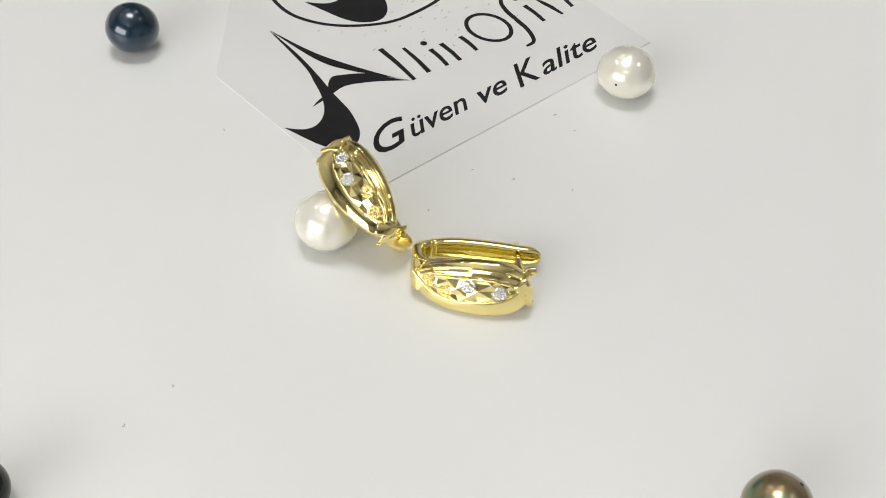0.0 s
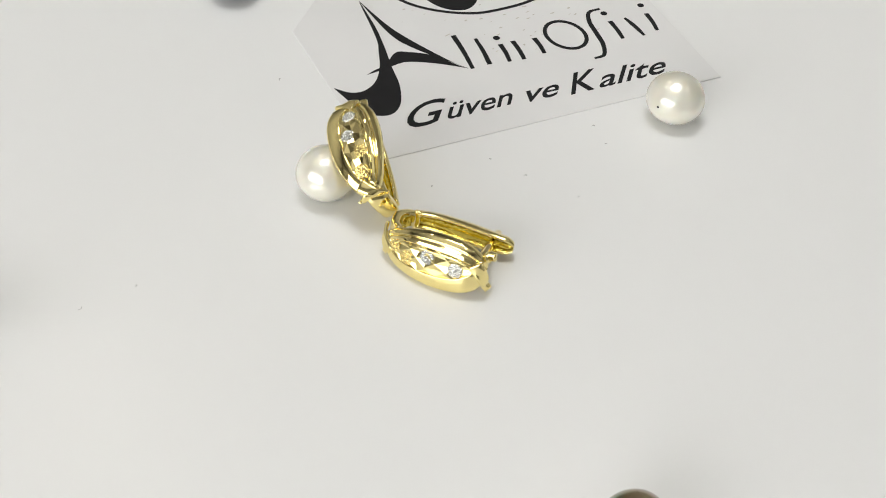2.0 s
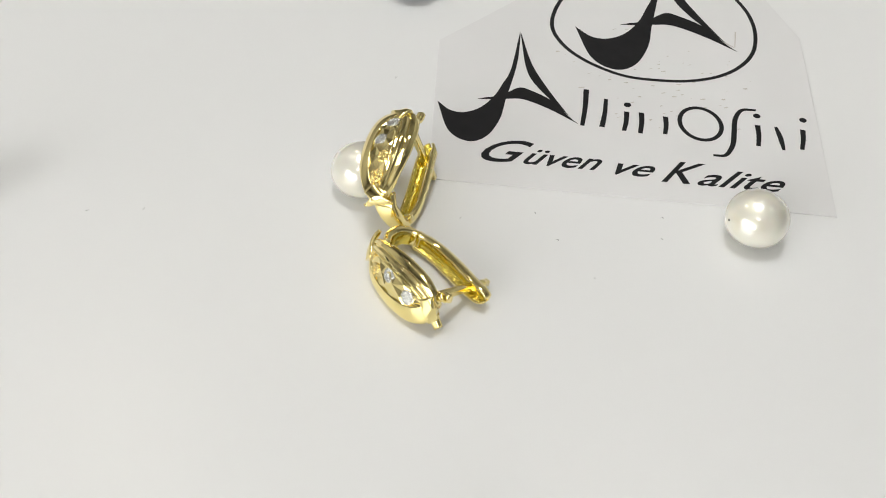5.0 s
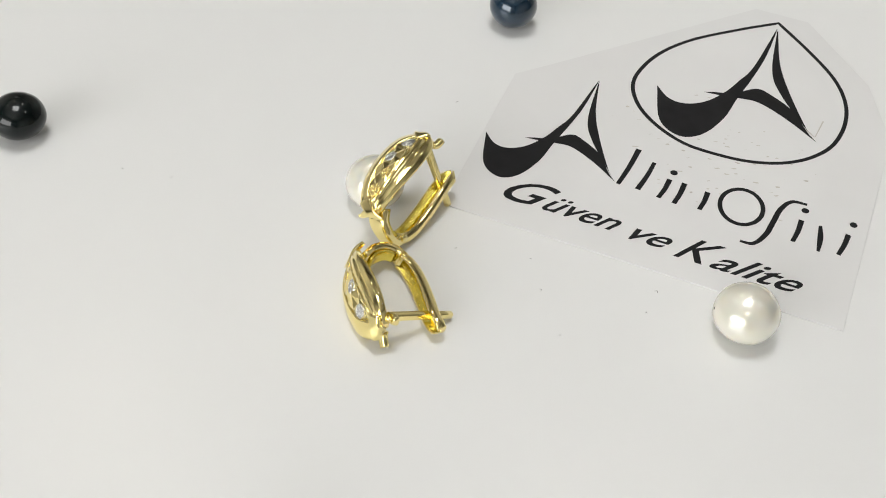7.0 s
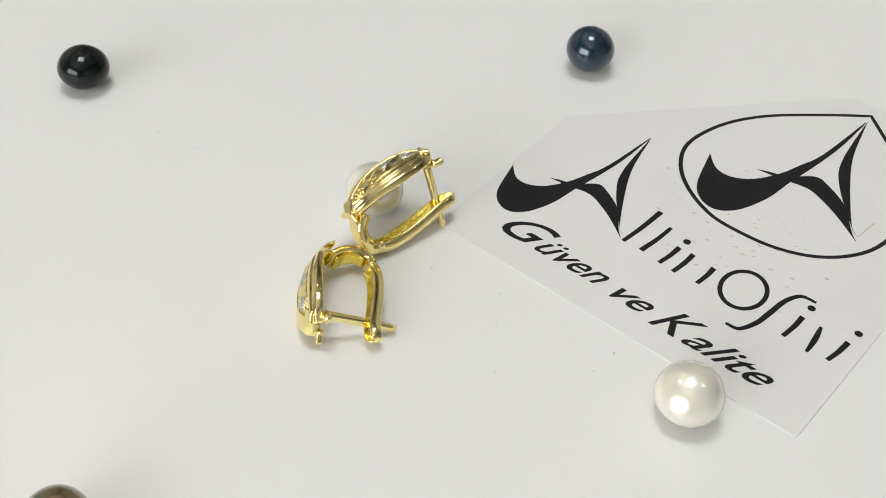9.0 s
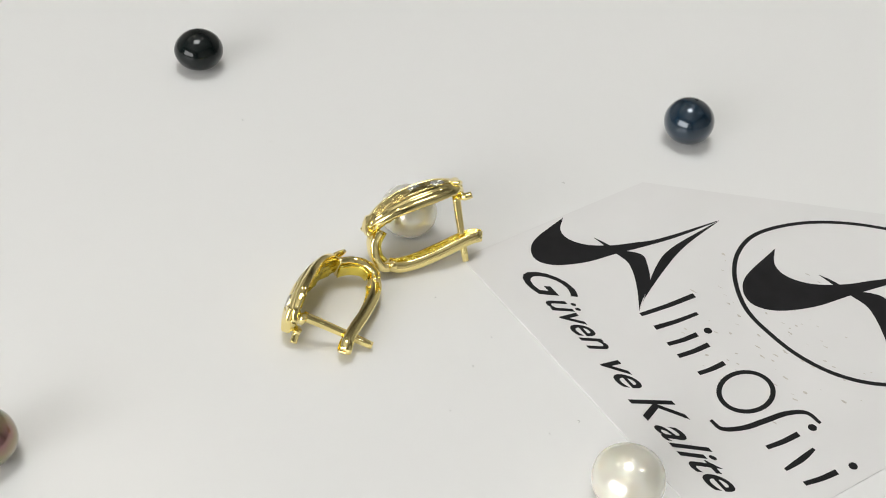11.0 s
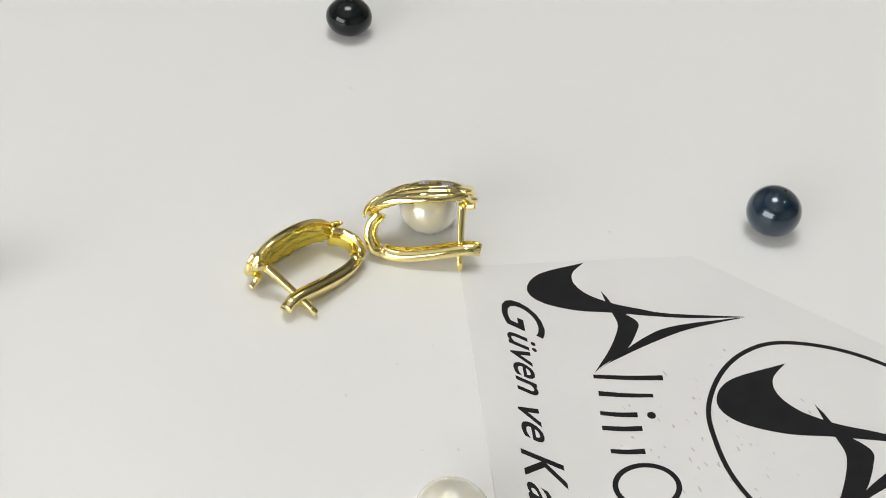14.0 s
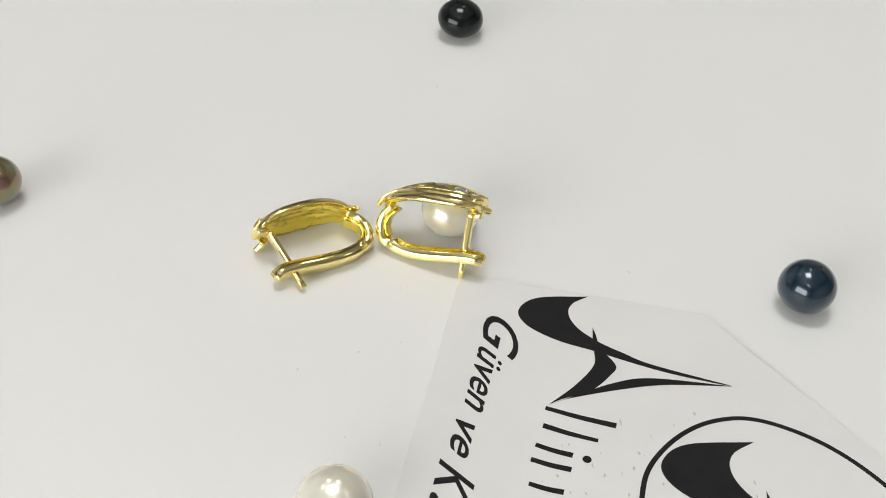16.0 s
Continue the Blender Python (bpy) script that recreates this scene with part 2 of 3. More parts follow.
def ring_outline(bm, pts, width, z, thick):
    """A closed line of the given width along pts."""
    n = len(pts)
    rows = []
    for i in range(n):
        tan = (pts[(i + 1) % n] - pts[i - 1]).normalized()
        side = Vector((-tan.y, tan.x, 0)) * width / 2
        a, b = pts[i] + side, pts[i] - side
        rows.append([bm.verts.new(Vector((q.x, q.y, zz)) * MM) for q, zz in ((a, z), (b, z), (b, z + thick), (a, z + thick))])
    for i in range(n):
        a, b = rows[i], rows[(i + 1) % n]
        for k in range(4):
            bm.faces.new((a[k], a[(k + 1) % 4], b[(k + 1) % 4], b[k]))
    return bm


def emblem_mark(name, x, y, k, parent):
    """The sweeping mark: a hooked swoosh, a middle blade and a long blade."""
    def at(seg):
        return [(x + k * p, y + k * q) for p, q in seg]
    z = FILM_T + 0.004
    sw = flat(name, runs(at([(0, 0), (2.0, -6.2), (4.8, -8.2), (7.2, -6.8), (8.8, -2.8), (9.4, 1.8), (10.2, 7), (10.7, 11.9), (10.8, 18.6)]),
                         at([(10.7, 18.6), (9.8, 9.1), (8.8, 5.4), (7.7, 2.2), (6, -0.6), (3.9, -2.0), (1.9, -1.8), (0, 0)])), z, M_INK, parent, label="black printed swoosh")
    flat("middle_blade", runs(at([(9.2, 3.0), (11.1, 4.7), (12.8, 4.3), (15.9, 2.3), (18.3, -1.0), (19.5, -2.3)]), at([(19.5, -2.3), (15.5, 0.4), (11.8, 2.1), (9.2, 1.9), (9.2, 3.0)])), z + 0.004, M_INK, sw)
    flat("long_blade", runs(at([(19.4, -2.2), (18.0, -0.4), (14, 4.8), (12, 9.3), (10.75, 18.6)]), at([(10.8, 18.6), (12.6, 11.1), (14.8, 5.8), (17.9, -0.1), (19.4, -2.2)])), z + 0.008, M_INK, sw)
    flat("thin_spur", [*[Vector((*q, 0)) for q in at([(5.4, 1.2), (6.6, 1.35), (8.0, 1.5), (8.0, 2.2), (6.6, 1.75)])]], z + 0.012, M_INK, sw)


def stroke(p0, p1, w0, w1, bow=0.0):
    a, b = Vector((*p0, 0)), Vector((*p1, 0))
    d = (b - a).normalized()
    s = Vector((-d.y, d.x, 0))
    mid = (a + b) / 2 + s * bow
    line = catmull([a, mid, b], 5)
    n = len(line) - 1
    left = [q + s * (w0 + (w1 - w0) * i / n) / 2 for i, q in enumerate(line)]
    right = [q - s * (w0 + (w1 - w0) * i / n) / 2 for i, q in enumerate(line)]
    return left + right[::-1]


def ribbon(points, width):
    """A bowed line of one width, pointed at both ends."""
    line = catmull([(*q, 0) for q in points], 6)
    n = len(line) - 1
    left, right = [], []
    for i, q in enumerate(line):
        tan = (line[min(i + 1, n)] - line[max(i - 1, 0)]).normalized()
        half = width / 2 * (0.55 + 0.45 * math.sin(math.pi * i / n))
        side = Vector((-tan.y, tan.x, 0)) * half
        left.append(q + side)
        right.append(q - side)
    return left + right[::-1]


def word(text, x0, x1, base, size, parent):
    cu = bpy.data.curves.new("tagline_word", "FONT")
    cu.body, cu.size, cu.shear, cu.offset, cu.extrude = text, size, 0.62, 0.045, 0.01
    cu.resolution_u = 4
    tmp = new("tmp", cu)
    me = bpy.data.meshes.new_from_object(tmp.evaluated_get(bpy.context.evaluated_depsgraph_get()))
    bpy.data.objects.remove(tmp)
    xs = [v.co.x for v in me.vertices]
    k = (x1 - x0) / (max(xs) - min(xs))
    lo = min(xs)
    for v in me.vertices:
        v.co = Vector((x0 + (v.co.x - lo) * k, base + v.co.y, FILM_T + 0.016 + v.co.z)) * MM
    me.materials.clear()
    me.materials.append(M_INK)
    ob = new("tagline_word", me)
    ob.parent = parent
    return ob


def film_tag():
    outline = [(-1.5, -0.1), (51, -0.1), (51, 40), (46, 52), (34.5, 64.8), (26, 64.8), (2.6, 37.2), (-2.8, 31.0)]
    # a slightly rounded upper edge
    n = len(outline)
    inner = []
    for i in range(n):
        a, c, d = (Vector(outline[(i + k) % n]) for k in (-1, 0, 1))
        e0, e1 = (c - a).normalized(), (d - c).normalized()
        n0, n1 = Vector((-e0.y, e0.x)), Vector((-e1.y, e1.x))
        inner.append(c + (n0 + n1) * 0.06 / (1 + n0.dot(n1)))
    bm = bmesh.new()
    rings = [[bm.verts.new((q[0] * MM, q[1] * MM, z * MM)) for q in ring] for ring, z in ((outline, 0.0), (outline, FILM_T - 0.04), (inner, FILM_T))]
    for lo, hi in zip(rings, rings[1:]):
        for i in range(n):
            bm.faces.new((lo[i], lo[(i + 1) % n], hi[(i + 1) % n], hi[i]))
    bm.faces.new(rings[0][::-1])
    bm.faces.new(rings[-1])
    tag = part("film_tag", bm, M_FILM, smooth=False)
    tagged(tag, "milky translucent film tag printed with a black emblem, lying flat", "printed tag")
    emblem_mark("wordmark_swoosh", -1.75, 16.35, 1.0, tag)
    emblem_mark("emblem_swoosh", 17.1, 37.7, 1.235, tag)
    loop = catmull([(*q, 0) for q in [(30.2, 62.3), (24.9, 57.6), (18.7, 51.3), (15.0, 45.0), (13.6, 38.1), (15.1, 33.1), (18.7, 29.1), (24.0, 26.3), (29.3, 25.9), (33.9, 26.5), (38.1, 28.3), (41.4, 31.3), (43.6, 35.4), (44.3, 40.9), (43.4, 46.3), (40.8, 51.4), (36.2, 56.6), (30.2, 62.3)]], 8)[:-1]
    part("drop_outline", ring_outline(bmesh.new(), loop, 0.6, FILM_T + 0.003, 0.02), M_INK, tag, "black drop-shaped outline", smooth=False)
    z = FILM_T + 0.004
    # the brand's lettering as plain uprights, discs, one oval and bowed lines
    for p0, p1, w0, w1 in (((18.85, 22.1), (18.3, 13.8), 0.8, 0.6), ((21.6, 20.3), (21.0, 13.9), 0.55, 0.75), ((24.45, 17.8), (24.0, 13.5), 0.75, 0.6),
                           ((26.5, 17.9), (26.2, 13.3), 0.75, 0.65), ((29.8, 17.5), (29.6, 13.6), 0.75, 0.6), ((42.5, 17.5), (42.2, 12.9), 0.75, 0.6), ((48.7, 17.4), (48.1, 13.0), 0.75, 0.6)):
        flat("print_stroke", stroke(p0, p1, w0, w1, 0.12), z, M_INK, tag)
    for c in ((24.6, 19.4), (42.6, 19.6), (49.0, 19.6)):
        flat("print_dot", [Vector((c[0] + 0.52 * math.cos(a), c[1] + 0.52 * math.sin(a), 0)) for a in np.linspace(0, 2 * math.pi, 14, endpoint=False)], z, M_INK, tag)
    oval = [Vector((34.6 + 2.75 * math.cos(a) - 0.8 * math.sin(a), 16.65 + 0.8 * math.cos(a) + 3.45 * math.sin(a), 0)) for a in np.linspace(0, 2 * math.pi, 40, endpoint=False)]
    part("print_oval", ring_outline(bmesh.new(), oval, 0.62, z, 0.02), M_INK, tag, smooth=False)
    for line in ([(42.6, 20.9), (40.6, 20.6), (39.5, 18.4), (39.1, 15.3), (38.7, 12.6), (37.6, 10.3), (35.9, 10.0)], [(45.0, 17.5), (45.4, 15.2), (45.6, 12.5)]):
        flat("print_line", ribbon(line, 0.75), z, M_INK, tag)
    for text, x0, x1, base, size in (("G", 5.0, 11.9, 4.5, 6.8), ("üven", 10.6, 21.0, 4.6, 4.9), ("ve", 22.6, 28.0, 4.2, 4.9), ("K", 28.7, 34.7, 3.6, 6.3), ("alite", 33.4, 45.0, 3.6, 5.0)):
        word(text, x0, x1, base, size, tag)
    flat("thin_spur", stroke((39.4, 37.0), (40.8, 35.9), 0.25, 0.12), z, M_SMUDGE, tag)
    flat("thin_spur", stroke((40.9, 36.0), (41.3, 40.1), 0.12, 0.2), z, M_SMUDGE, tag)
    # rubbed-off print and scuffs
    rng = random.Random(4)
    bm = bmesh.new()
    for _ in range(90):
        p, q = rng.gauss(29, 8), rng.gauss(26, 6)
        if not (4 < p < 47 and 14 < q < 46):
            continue
        r, a0 = rng.uniform(0.08, 0.34), rng.uniform(0, 3)
        vs = [bm.verts.new(Vector((p + r * rng.uniform(0.5, 1.6) * math.cos(a), q + r * rng.uniform(0.3, 0.8) * math.sin(a + a0), FILM_T + 0.002)) * MM) for a in np.linspace(0, 2 * math.pi, 8, endpoint=False)]
        bm.faces.new(vs)
    tagged(part("scuff_marks", bm, M_SMUDGE, tag, "faint grey scuffs", smooth=False), kind="stuff")
    turning(tag, TAG)


film_tag()


# ---- pearls ----
def pearl(name, x, y, r, squash, mat, hole, label, lump=0.02, seed=1):
    """A drilled, slightly uneven pearl; hole is a direction (from the middle) of the drill hole."""
    bm = bmesh.new()
    bmesh.ops.create_uvsphere(bm, u_segments=64, v_segments=40, radius=1.0)
    for v in bm.verts:
        n = noise.noise(v.co * 1.3 + Vector((seed * 7.1, 0, 0)))
        v.co *= 1 + lump * n
        v.co.z *= squash * (1.0 if v.co.z > 0 else 0.94)
        v.co *= r
    low = min(v.co.z for v in bm.verts)
    th = part(name, bm, mat)
    h = Vector(hole).normalized()
    where = Vector((h.x * r, h.y * r, h.z * r * squash))
    hb = bmesh.new()
    bmesh.ops.create_circle(hb, cap_ends=True, segments=20, radius=(0.045 if mat is M_PEARL else 0.065) * r)
    hb.transform(Matrix.Translation(where * 1.004) @ h.to_track_quat("Z", "Y").to_matrix().to_4x4())
    part("drill_hole", hb, M_HOLE, th, "dark drill hole", smooth=False)
    tagged(th, label, "pearl", group="loose pearls")
    turning(th, Matrix.Translation((x * MM, y * MM, -low)))


pearl("pearl", 26.5, 25.8, 4.0 * MM, 0.88, M_PEARL, (-0.44, -0.88, 0.16), "large cream-white pearl beside the printed tag", 0.02, 1)
pearl("pearl", -11.25, -6.0, 3.82 * MM, 0.92, M_PEARL, (-0.6, -0.2, -0.75), "cream-white pearl with an earring leaning on it", 0.02, 2)
pearl("pearl", -41.4, 29.6, 3.67 * MM, 0.95, M_BLUE, (-0.22, 0.13, 0.97), "blue-black pearl with a drill hole", 0.015, 3)
pearl("pearl", -41.6, -45.1, 3.68 * MM, 0.84, M_BLACK, (0.0, 0.1, 0.98), "small flattened glossy black pearl", 0.02, 4)
pearl("pearl", 36.6, -42.0, 3.6 * MM, 0.92, M_PEACOCK, (0.5, 0.2, 0.8), "brown and green peacock pearl", 0.02, 5)


# ---- dust on the platter ----
def dust():
    rng = random.Random(9)
    bm = bmesh.new()
    for x, y in ((11.4, 6.6), (19.3, 16.9), (18.8, 5.3), (-29.7, -34.6), (-26.4, 13.3), (6.1, 8.0), (17.1, 19.9), (-25.5, -29.2), (0.6, 0.0)):
        r = rng.uniform(0.08, 0.16)
        a0 = rng.uniform(0, 6.3)
        pts = [Vector((x, y, 0.06)), Vector((x + r * math.cos(a0) * 2, y + r * math.sin(a0) * 2, 0.1)), Vector((x + r * math.cos(a0 + 0.9) * 3, y + r * math.sin(a0 + 0.9) * 3, 0.06))]
        sweep(bm, [q * MM for q in catmull(pts, 3)], lambda i, s, q, tan: [q + Vector((0.035 * math.cos(b) * MM, 0.035 * math.sin(b) * MM, 0.035 * math.sin(b + 1) * MM)) for b in (0, 2.1, 4.2)])
    ob = part("dust", bm, M_DUST)
    tagged(ob, "tiny grey dust fibres lying on the turntable", "dust", kind="stuff")
    turning(ob, Matrix.Identity(4))


dust()

# ---- earrings ----
# a lever-back earring; x runs from the hinge to the post, y from the lever out to the leaf, z across
RIM = [(-1.9, 5.0, 0), (-0.9, 5.8, 0), (1.25, 7.1, 0), (4.0, 8.1, 0), (7.1, 8.75, 0), (9.4, 9.0, 0), (10.6, 9.05, 0)]
RIM_PATH = catmull(RIM, 10)


def rim_at(s):
    f = min(max(s, 0.0), 1.0) * (len(RIM_PATH) - 1)
    i = min(int(f), len(RIM_PATH) - 2)
    q = RIM_PATH[i].lerp(RIM_PATH[i + 1], f - i)
    tan = (RIM_PATH[min(i + 2, len(RIM_PATH) - 1)] - RIM_PATH[max(i - 1, 0)]).normalized()
    return q, Vector((-tan.y, tan.x, 0))


def run_1d(keys, s):
    """A smooth value through (s, value) keys."""
    for (s0, v0), (s1, v1) in zip(keys, keys[1:]):
        if s <= s1:
            break
    i = keys.index((s0, v0))
    m0 = (v1 - keys[max(i - 1, 0)][1]) / (s1 - keys[max(i - 1, 0)][0])
    nx = keys[min(i + 2, len(keys) - 1)]
    m1 = (nx[1] - v0) / (nx[0] - s0)
    h = s1 - s0
    t = (s - s0) / h
    return (2 * t ** 3 - 3 * t * t + 1) * v0 + (t ** 3 - 2 * t * t + t) * h * m0 + (-2 * t ** 3 + 3 * t * t) * v1 + (t ** 3 - t * t) * h * m1


def dome(s, z, lift=0.0):
    """A point of the leaf's domed face: s along it, z across it in mm."""
    q, out = rim_at(s)
    b = 0.25 + 1.6 * max(0.0, math.sin(math.pi * min(1, max(0, 0.04 + 0.93 * s)))) ** 0.8
    k = max(0.0, 1 - (z / 4.4) ** 2)
    return q + out * (b * k ** 0.8 + lift) + Vector((0, 0, z))


# half-width of the leaf, and the pointed cut middle between its two bands
OUTLINE = [(0.0, 0.5), (0.1, 1.25), (0.25, 2.35), (0.42, 3.2), (0.58, 3.45), (0.74, 3.1), (0.88, 2.15), (1.0, 0.95)]
# beyond the points of the middle one band closes over the other, like a fish's tail
INNER = {1: [(0.0, -0.2), (0.13, -0.15), (0.3, 1.05), (0.5, 1.45), (0.68, 1.05), (0.85, -0.35), (1.0, -0.7)],
         -1: [(0.0, 0.6), (0.13, 0.05), (0.3, -1.25), (0.5, -1.65), (0.68, -1.4), (0.85, -0.6), (1.0, -0.35)]}


def edge(s, side):
    return run_1d(INNER[side], s)


def outline(s):
    return run_1d(OUTLINE, s)


def leaf_shell():
    """The hollow cast body behind the bands."""
    bm = bmesh.new()
    ns, nz = 48, 20
    front, rear = [], []
    for i in range(ns + 1):
        s = 0.03 + 0.93 * i / ns
        w = outline(s) * 0.88
        row, row2 = [], []
        for j in range(nz + 1):
            z = w * (2 * j / nz - 1)
            row.append(bm.verts.new(dome(s, z, -0.30) * MM))
            row2.append(bm.verts.new(dome(s, z * 0.92, -0.8 + 0.3 * noise.noise(Vector((s * 20, z * 1.6, 3))) + 0.12 * noise.noise(Vector((s * 50, z * 4.5, 7)))) * MM))
        front.append(row)
        rear.append(row2)
    for i in range(ns):
        for j in range(nz):
            bm.faces.new((front[i][j], front[i + 1][j], front[i + 1][j + 1], front[i][j + 1]))
            bm.faces.new((rear[i][j], rear[i][j + 1], rear[i + 1][j + 1], rear[i + 1][j]))
        for j in (0, nz):
            bm.faces.new((front[i][j], rear[i][j], rear[i + 1][j], front[i + 1][j]))
    for i in (0, ns):
        for j in range(nz):
            bm.faces.new((front[i][j], front[i][j + 1], rear[i][j + 1], rear[i][j]))
    return bm


def cut_field():
    """The bright-cut middle: a mosaic of small tilted facets."""
    bm = bmesh.new()
    rng = random.Random(21)
    ns, nz = 12, 4
    rows = []
    for i in range(ns + 1):
        s = 0.13 + 0.73 * i / ns
        lo, hi = edge(s, -1) - 0.15, edge(s, 1) + 0.15
        rows.append([bm.verts.new(dome(s + rng.uniform(-0.012, 0.012), lo + (hi - lo) * j / nz, 0.2 + (0.12 if (i + j) % 2 else -0.08) + rng.uniform(-0.06, 0.06)) * MM) for j in range(nz + 1)])
    for i in range(ns):
        for j in range(nz):
            a, b, c, d = rows[i][j], rows[i + 1][j], rows[i + 1][j + 1], rows[i][j + 1]
            if (i + j) % 2:
                bm.faces.new((a, b, c))
                bm.faces.new((a, c, d))
            else:
                bm.faces.new((a, b, d))
                bm.faces.new((b, c, d))
    return bm


def band(side):
    """A domed ribbon that follows the leaf's edge and crosses over at the tips."""
    bm = bmesh.new()
    path = [dome(s, (edge(s, side) + side * outline(s)) / 2) for s in np.linspace(0, 1, 64)]

    def section(i, s, q, tan):
        z0, z1 = edge(s, side), side * outline(s)
        up = 0.06 + 0.10 * math.sin(math.pi * s) + side * 0.16 * (s - 0.45)
        pts = []
        for k in range(33):
            a = k / 32
            # the inner flank falls steeply, the outer one rolls over to the rim
            lift = 0.16 * min(1.0, a / 0.05) ** 0.6 + 0.10 * math.sin(math.pi * min(1.0, 0.1 + 0.9 * a)) * math.sin(math.pi * (0.08 + 0.84 * s))
            # a crease splits the narrower band into two petals
            if side < 0:
                lift -= 0.26 * max(0.0, 1 - abs(a - 0.45) / 0.14) * math.sin(math.pi * s) ** 0.6
            if a > 0.84:
                lift -= 0.5 * ((a - 0.84) / 0.16) ** 2
            pts.append(dome(s, z0 + (z1 - z0) * a, up + lift) * MM)
        for k in range(9):
            a = 1 - k / 8
            pts.append(dome(s, z0 + (z1 - z0) * (0.02 + 0.95 * a), up - 0.50 - 0.2 * a * (1 - a)) * MM)
        return pts
    return sweep(bm, path, section)


def rib(side):
    """A thin raised thread between a band and the cut middle."""
    path = [dome(s, edge(s, side) - side * 0.30 * math.sin(math.pi * (s - 0.15) / 0.69), 0.24) for s in np.linspace(0.16, 0.83, 44)]

    def section(i, s, q, tan):
        r = 0.13 * math.sin(math.pi * (0.08 + 0.84 * s)) ** 0.5
        out = Vector((0, 0, 1)).cross(tan).normalized()
        sd = tan.cross(out)
        return [(q + (out * math.sin(a) * 0.9 + sd * math.cos(a)) * r) * MM for a in np.linspace(0, 2 * math.pi, 10, endpoint=False)]
    return sweep(bmesh.new(), path, section)


def lever():
    """The sprung back: a channel, open towards the leaf."""
    bm = bmesh.new()
    path = catmull([(0.2, 1.05, 0), (1.2, 0.8, 0), (3.0, 0.85, 0), (5.5, 1.35, 0), (8.0, 2.05, 0), (10.0, 2.65, 0), (11.5, 2.9, 0), (12.6, 2.8, 0)], 7)
    n = len(path)
    rows = []
    for i, q in enumerate(path):
        s = i / (n - 1)
        tan = (path[min(i + 1, n - 1)] - path[max(i - 1, 0)]).normalized()
        out = Vector((-tan.y, tan.x, 0))
        w = (0.95 + 0.22 * math.sin(math.pi * min(1, s * 1.1))) * (1 if s < 0.86 else 1 - 0.55 * ((s - 0.86) / 0.14) ** 2)
        t, wall = 0.70, 0.34
        lift = 0.25 * max(0, s - 0.8) / 0.2
        prof = [(-w, t), (-w, -t * 0.75), (-w * 0.84, -t), (0, -t - 0.05), (w * 0.84, -t), (w, -t * 0.75), (w, t), (w - wall, t), (w - wall, -t * 0.2 + lift), (0, -t * 0.3 + lift), (wall - w, -t * 0.2 + lift), (wall - w, t)]
        rows.append([bm.verts.new((q + out * b + Vector((0, 0, a))) * MM) for a, b in prof])
    m = 12
    for i in range(n - 1):
        for k in range(m):
            f = bm.faces.new((rows[i][k], rows[i][(k + 1) % m], rows[i + 1][(k + 1) % m], rows[i + 1][k]))
            if k in (7, 8, 9, 10):
                f.material_index = 1
    bm.faces.new(rows[0][::-1])
    bm.faces.new(rows[-1])
    return bm


def bar(pts, w0, w1, t0, t1, steps=5, tip=0.0):
    """A rounded strip along pts: width across z, thickness in the plane."""
    path = catmull(pts, steps)

    def section(i, s, q, tan):
        out = Vector((-tan.y, tan.x, 0))
        out = out.normalized() if out.length > 0.2 else Vector((0, 1, 0))
        side = tan.cross(out)
        w, t = (w0 + (w1 - w0) * s) / 2, (t0 + (t1 - t0) * s) / 2
        return [(q + side * (w * math.copysign(abs(math.cos(a)) ** 0.55, math.cos(a))) + out * (t * math.copysign(abs(math.sin(a)) ** 0.55, math.sin(a)))) * MM for a in np.linspace(0, 2 * math.pi, 20, endpoint=False)]
    return sweep(bmesh.new(), path, section)


def facet_disc(s, z, r, lift):
    """A round bright-cut seat lying on the leaf."""
    bm = bmesh.new()
    c = dome(s, z, lift) * MM
    a, b = dome(s + 0.03, z, lift) * MM - c, dome(s, z + 0.3, lift) * MM - c
    a.normalize()
    nrm = a.cross(b).normalized()
    if nrm.y < 0:
        nrm = -nrm
    b = nrm.cross(a)
    rings = []
    for rr, h in ((1.0, -0.12), (0.95, 0.02), (0.72, 0.10), (0.4, 0.05), (0.12, 0.09)):
        rings.append([bm.verts.new(c + (a * math.cos(q) + b * math.sin(q)) * r * rr * MM + nrm * (h + (0.035 if k % 2 else 0)) * MM) for k, q in enumerate(np.linspace(0, 2 * math.pi, 20, endpoint=False))])
    for p, q in zip(rings, rings[1:]):
        for k in range(20):
            bm.faces.new((p[k], p[(k + 1) % 20], q[(k + 1) % 20], q[k]))
    bm.faces.new(rings[0])
    bm.faces.new(rings[-1])
    return bm


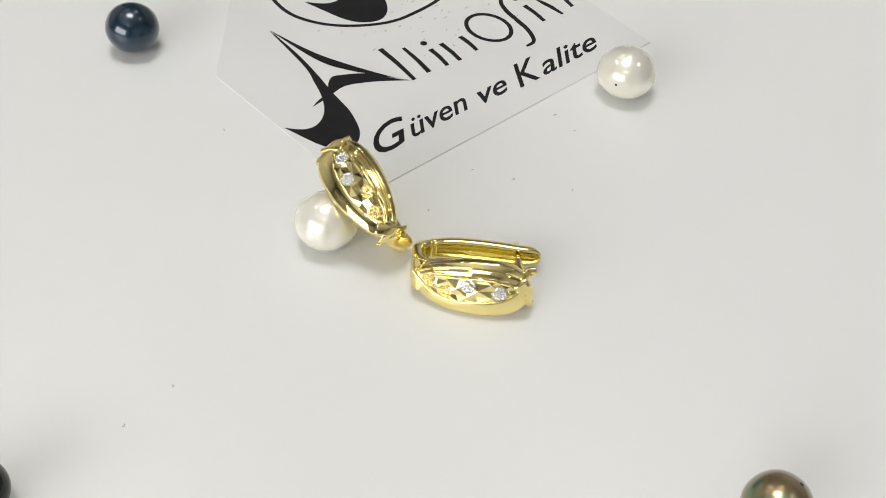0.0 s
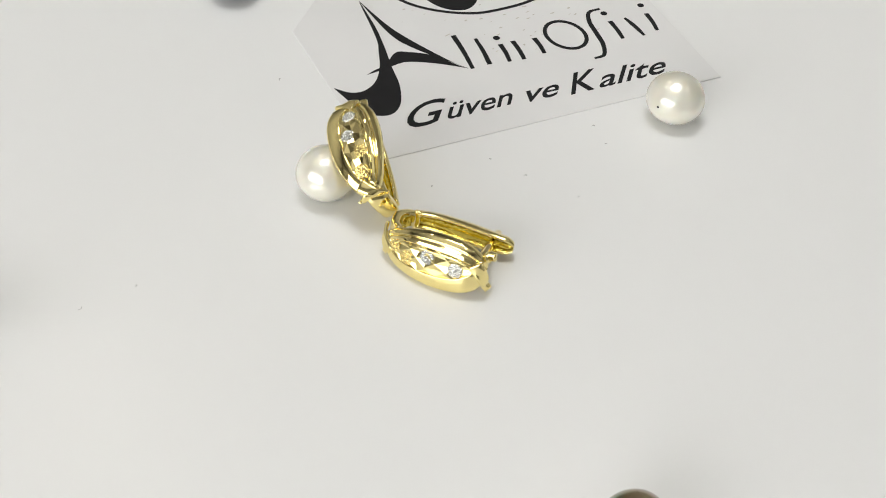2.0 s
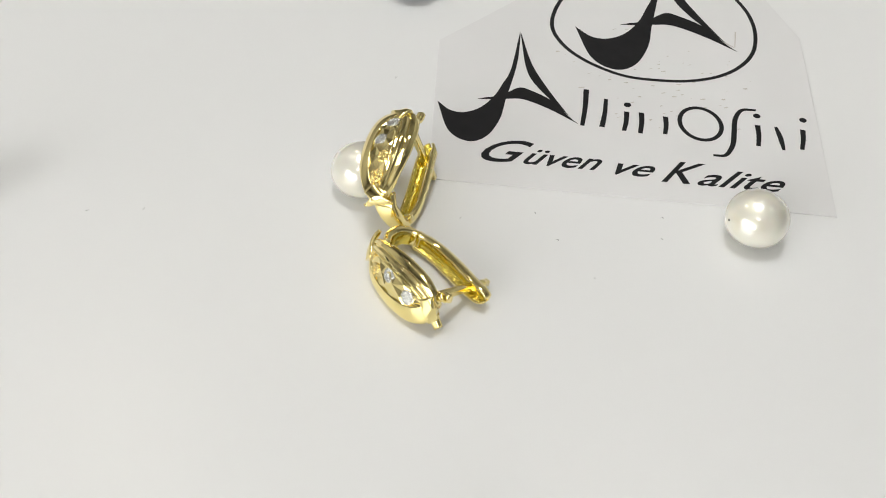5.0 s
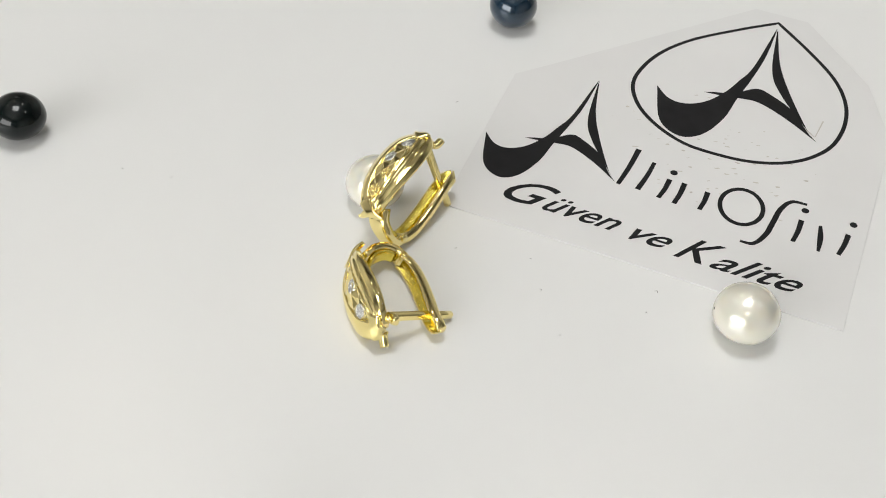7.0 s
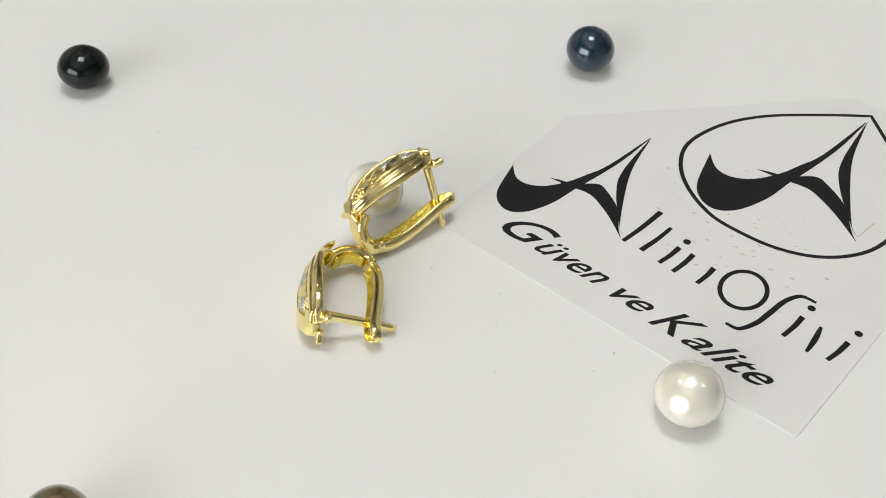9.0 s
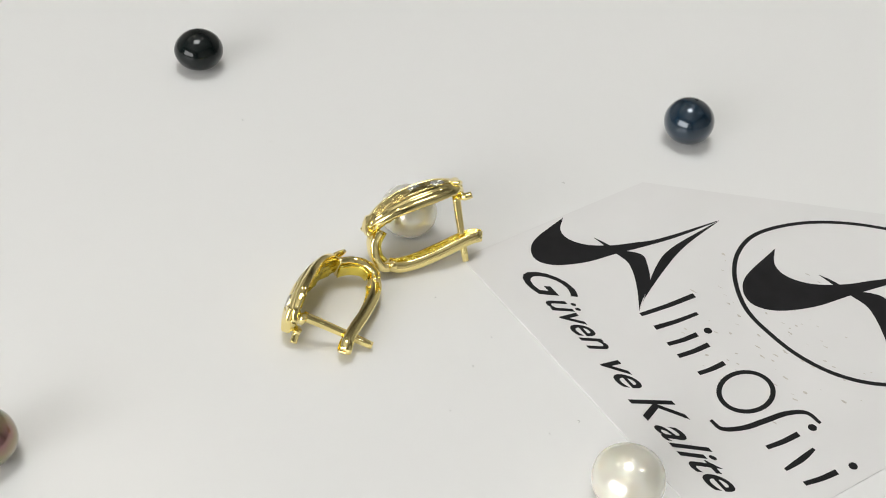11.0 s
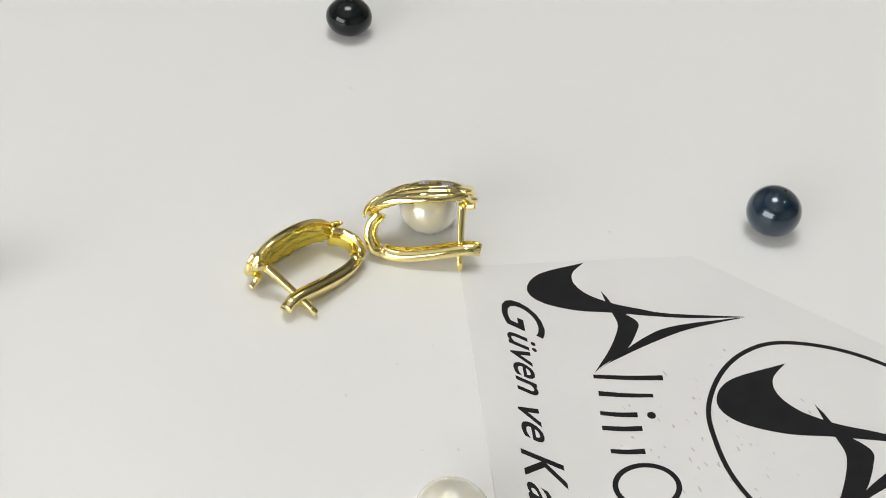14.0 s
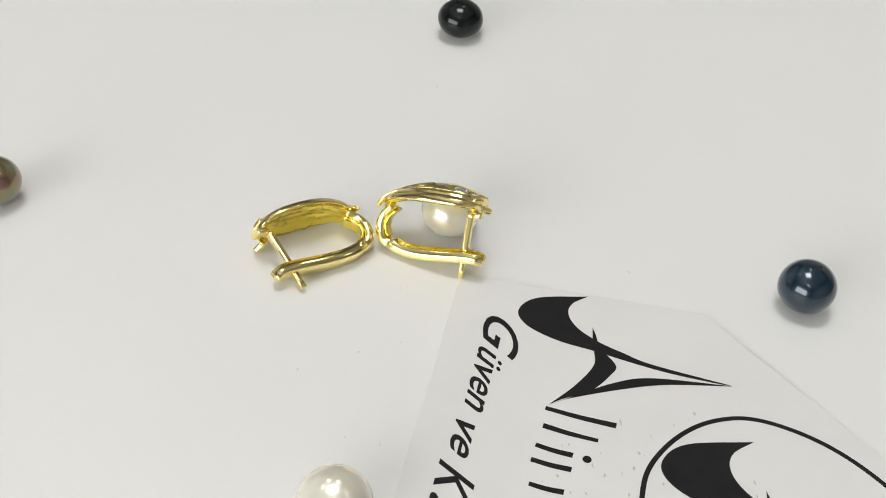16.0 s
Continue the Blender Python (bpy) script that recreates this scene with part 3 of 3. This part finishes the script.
def earring(shift, seats):
    """shift: how far the leaf sits off the ring's middle plane, in mm; its sign gives the hand of the pair."""
    hand = math.copysign(1.0, shift)
    th = new("earring")

    def piece(name, bm, mat, parent=th, label="", smooth=True, leaf=False):
        if leaf:
            for v in bm.verts:
                v.co.z = v.co.z * hand + shift * MM
            bmesh.ops.recalc_face_normals(bm, faces=bm.faces[:])
        return part(name, bm, mat, parent, label, smooth)

    piece("leaf", leaf_shell(), M_GOLD_IN, label="leaf-shaped hollow gold body, rough inside", leaf=True)
    piece("cut_field", cut_field(), M_GOLD, label="bright-cut gold facets", smooth=False, leaf=True)
    piece("edge_band", band(1), M_GOLD, label="broad polished gold band", leaf=True)
    piece("edge_band", band(-1), M_GOLD, label="polished gold band", leaf=True)
    piece("rib", rib(-1), M_GOLD, leaf=True)
    for k, (s, z) in enumerate(seats):
        gold = k < 2
        piece("stone_seat", facet_disc(s, z, 0.92, 0.22), M_GOLD_CUT if gold else M_WHITE_CUT, label="sparkling cut gold seat" if gold else "sparkling white metal seat", smooth=False, leaf=True)
    piece("tail_tip", bar([tuple(dome(s, z, h)) for s, z, h in ((0.2, 0.9, 0.2), (0.1, -0.2, 0.45), (0.03, -1.2, 0.55), (-0.02, -2.1, 0.5))], 1.7, 0.5, 0.8, 0.3), M_GOLD, label="pointed gold tip crossing over the band", leaf=True)
    piece("tail_tip", bar([tuple(dome(s, z, h)) for s, z, h in ((0.18, -0.9, 0.1), (0.08, 0.3, 0.25), (0.02, 1.1, 0.3), (-0.02, 1.8, 0.45))], 1.5, 0.4, 0.7, 0.3), M_GOLD, label="pointed gold tip", leaf=True)
    piece("tail_tip", bar([tuple(dome(s, z, h)) for s, z, h in ((0.82, -1.2, 0.15), (0.91, -0.1, 0.3), (0.98, 0.7, 0.35), (1.01, 1.25, 0.3))], 1.9, 1.1, 0.8, 0.6), M_GOLD, label="flared gold tip folded over the band", leaf=True)
    piece("hook_tab", bar([(9.9, 8.6, 0.9), (10.1, 8.5, 1.5), (11.0, 8.4, 2.35)], 1.15, 1.0, 0.95, 0.8), M_GOLD, leaf=True)
    piece("corner_block", bar([(10.2, 8.8, -1.2), (10.4, 8.7, -1.8), (11.3, 8.9, -2.0)], 1.2, 1.0, 0.9, 0.75), M_GOLD, leaf=True)
    piece("post", bar([(9.6, 8.7, 0), (9.8, 5.0, 0), (10.2, -0.25, 0)], 1.0, 0.85, 1.0, 0.8), M_GOLD, label="straight gold ear post")
    lv = piece("lever", lever(), M_GOLD, label="curved hinged gold back")
    lv.data.materials.append(M_GOLD_IN)
    piece("hinge_pin", bar([(0.25, 1.1, -1.15), (0.25, 1.1, 0), (0.25, 1.1, 1.15)], 0.9, 0.9, 0.9, 0.9), M_GOLD, lv)
    piece("link", bar([(-0.9, 5.9, shift * 0.6), (-1.75, 4.5, shift * 0.4), (-1.8, 2.8, 0), (-1.1, 1.3, 0), (0.0, 0.95, 0)], 2.9, 1.9, 1.1, 1.4), M_GOLD, label="curved gold hinge link")
    piece("link_lining", bar([(-0.2, 5.5, shift * 0.6), (-1.0, 4.3, shift * 0.4), (-1.05, 2.9, 0), (-0.45, 1.9, 0)], 2.2, 1.4, 0.5, 0.5), M_GOLD_IN, label="rough cast inner face of the link")
    return th


def place(th, o, u, v):
    """Stands the earring so that its lowest point touches the platter."""
    u = Vector(u).normalized()
    v = Vector(v)
    v = (v - u * u.dot(v)).normalized()
    n = u.cross(v)
    m = Matrix((u, v, n)).transposed().to_4x4()
    low = min((m @ w.co).z for c in th.children_recursive for w in c.data.vertices)
    m.translation = (o[0] * MM, o[1] * MM, -low)
    turning(th, m)


first = earring(-0.8, ((0.29, 0.05), (0.42, -0.6), (0.55, 0.55), (0.70, -0.15)))
second = earring(1.2, ((0.25, -0.35), (0.36, 0.55), (0.50, -0.55), (0.68, 0.1)))
tagged(first, "yellow gold leaf earring standing on its lever, leaning on a pearl", "earring", group="pair of earrings")
tagged(second, "yellow gold leaf earring with closed lever lying on its side", "earring", group="pair of earrings")
place(first, (-2.1, -6.4), (-5.1, 9.2, 0.05), (-2.3, -2.8, 8.2))
place(second, (1.2, -6.8), (9.6, 0.9, -0.3), (1.4, -8.3, 3.35))



def motions():
    steps = [k * 1.0 for k in range(17)]
    for ob, m in TURNING:
        walk(ob, [(t, Matrix.Rotation(radians(-SPIN * t), 4, "Z") @ m) for t in steps])


motions()
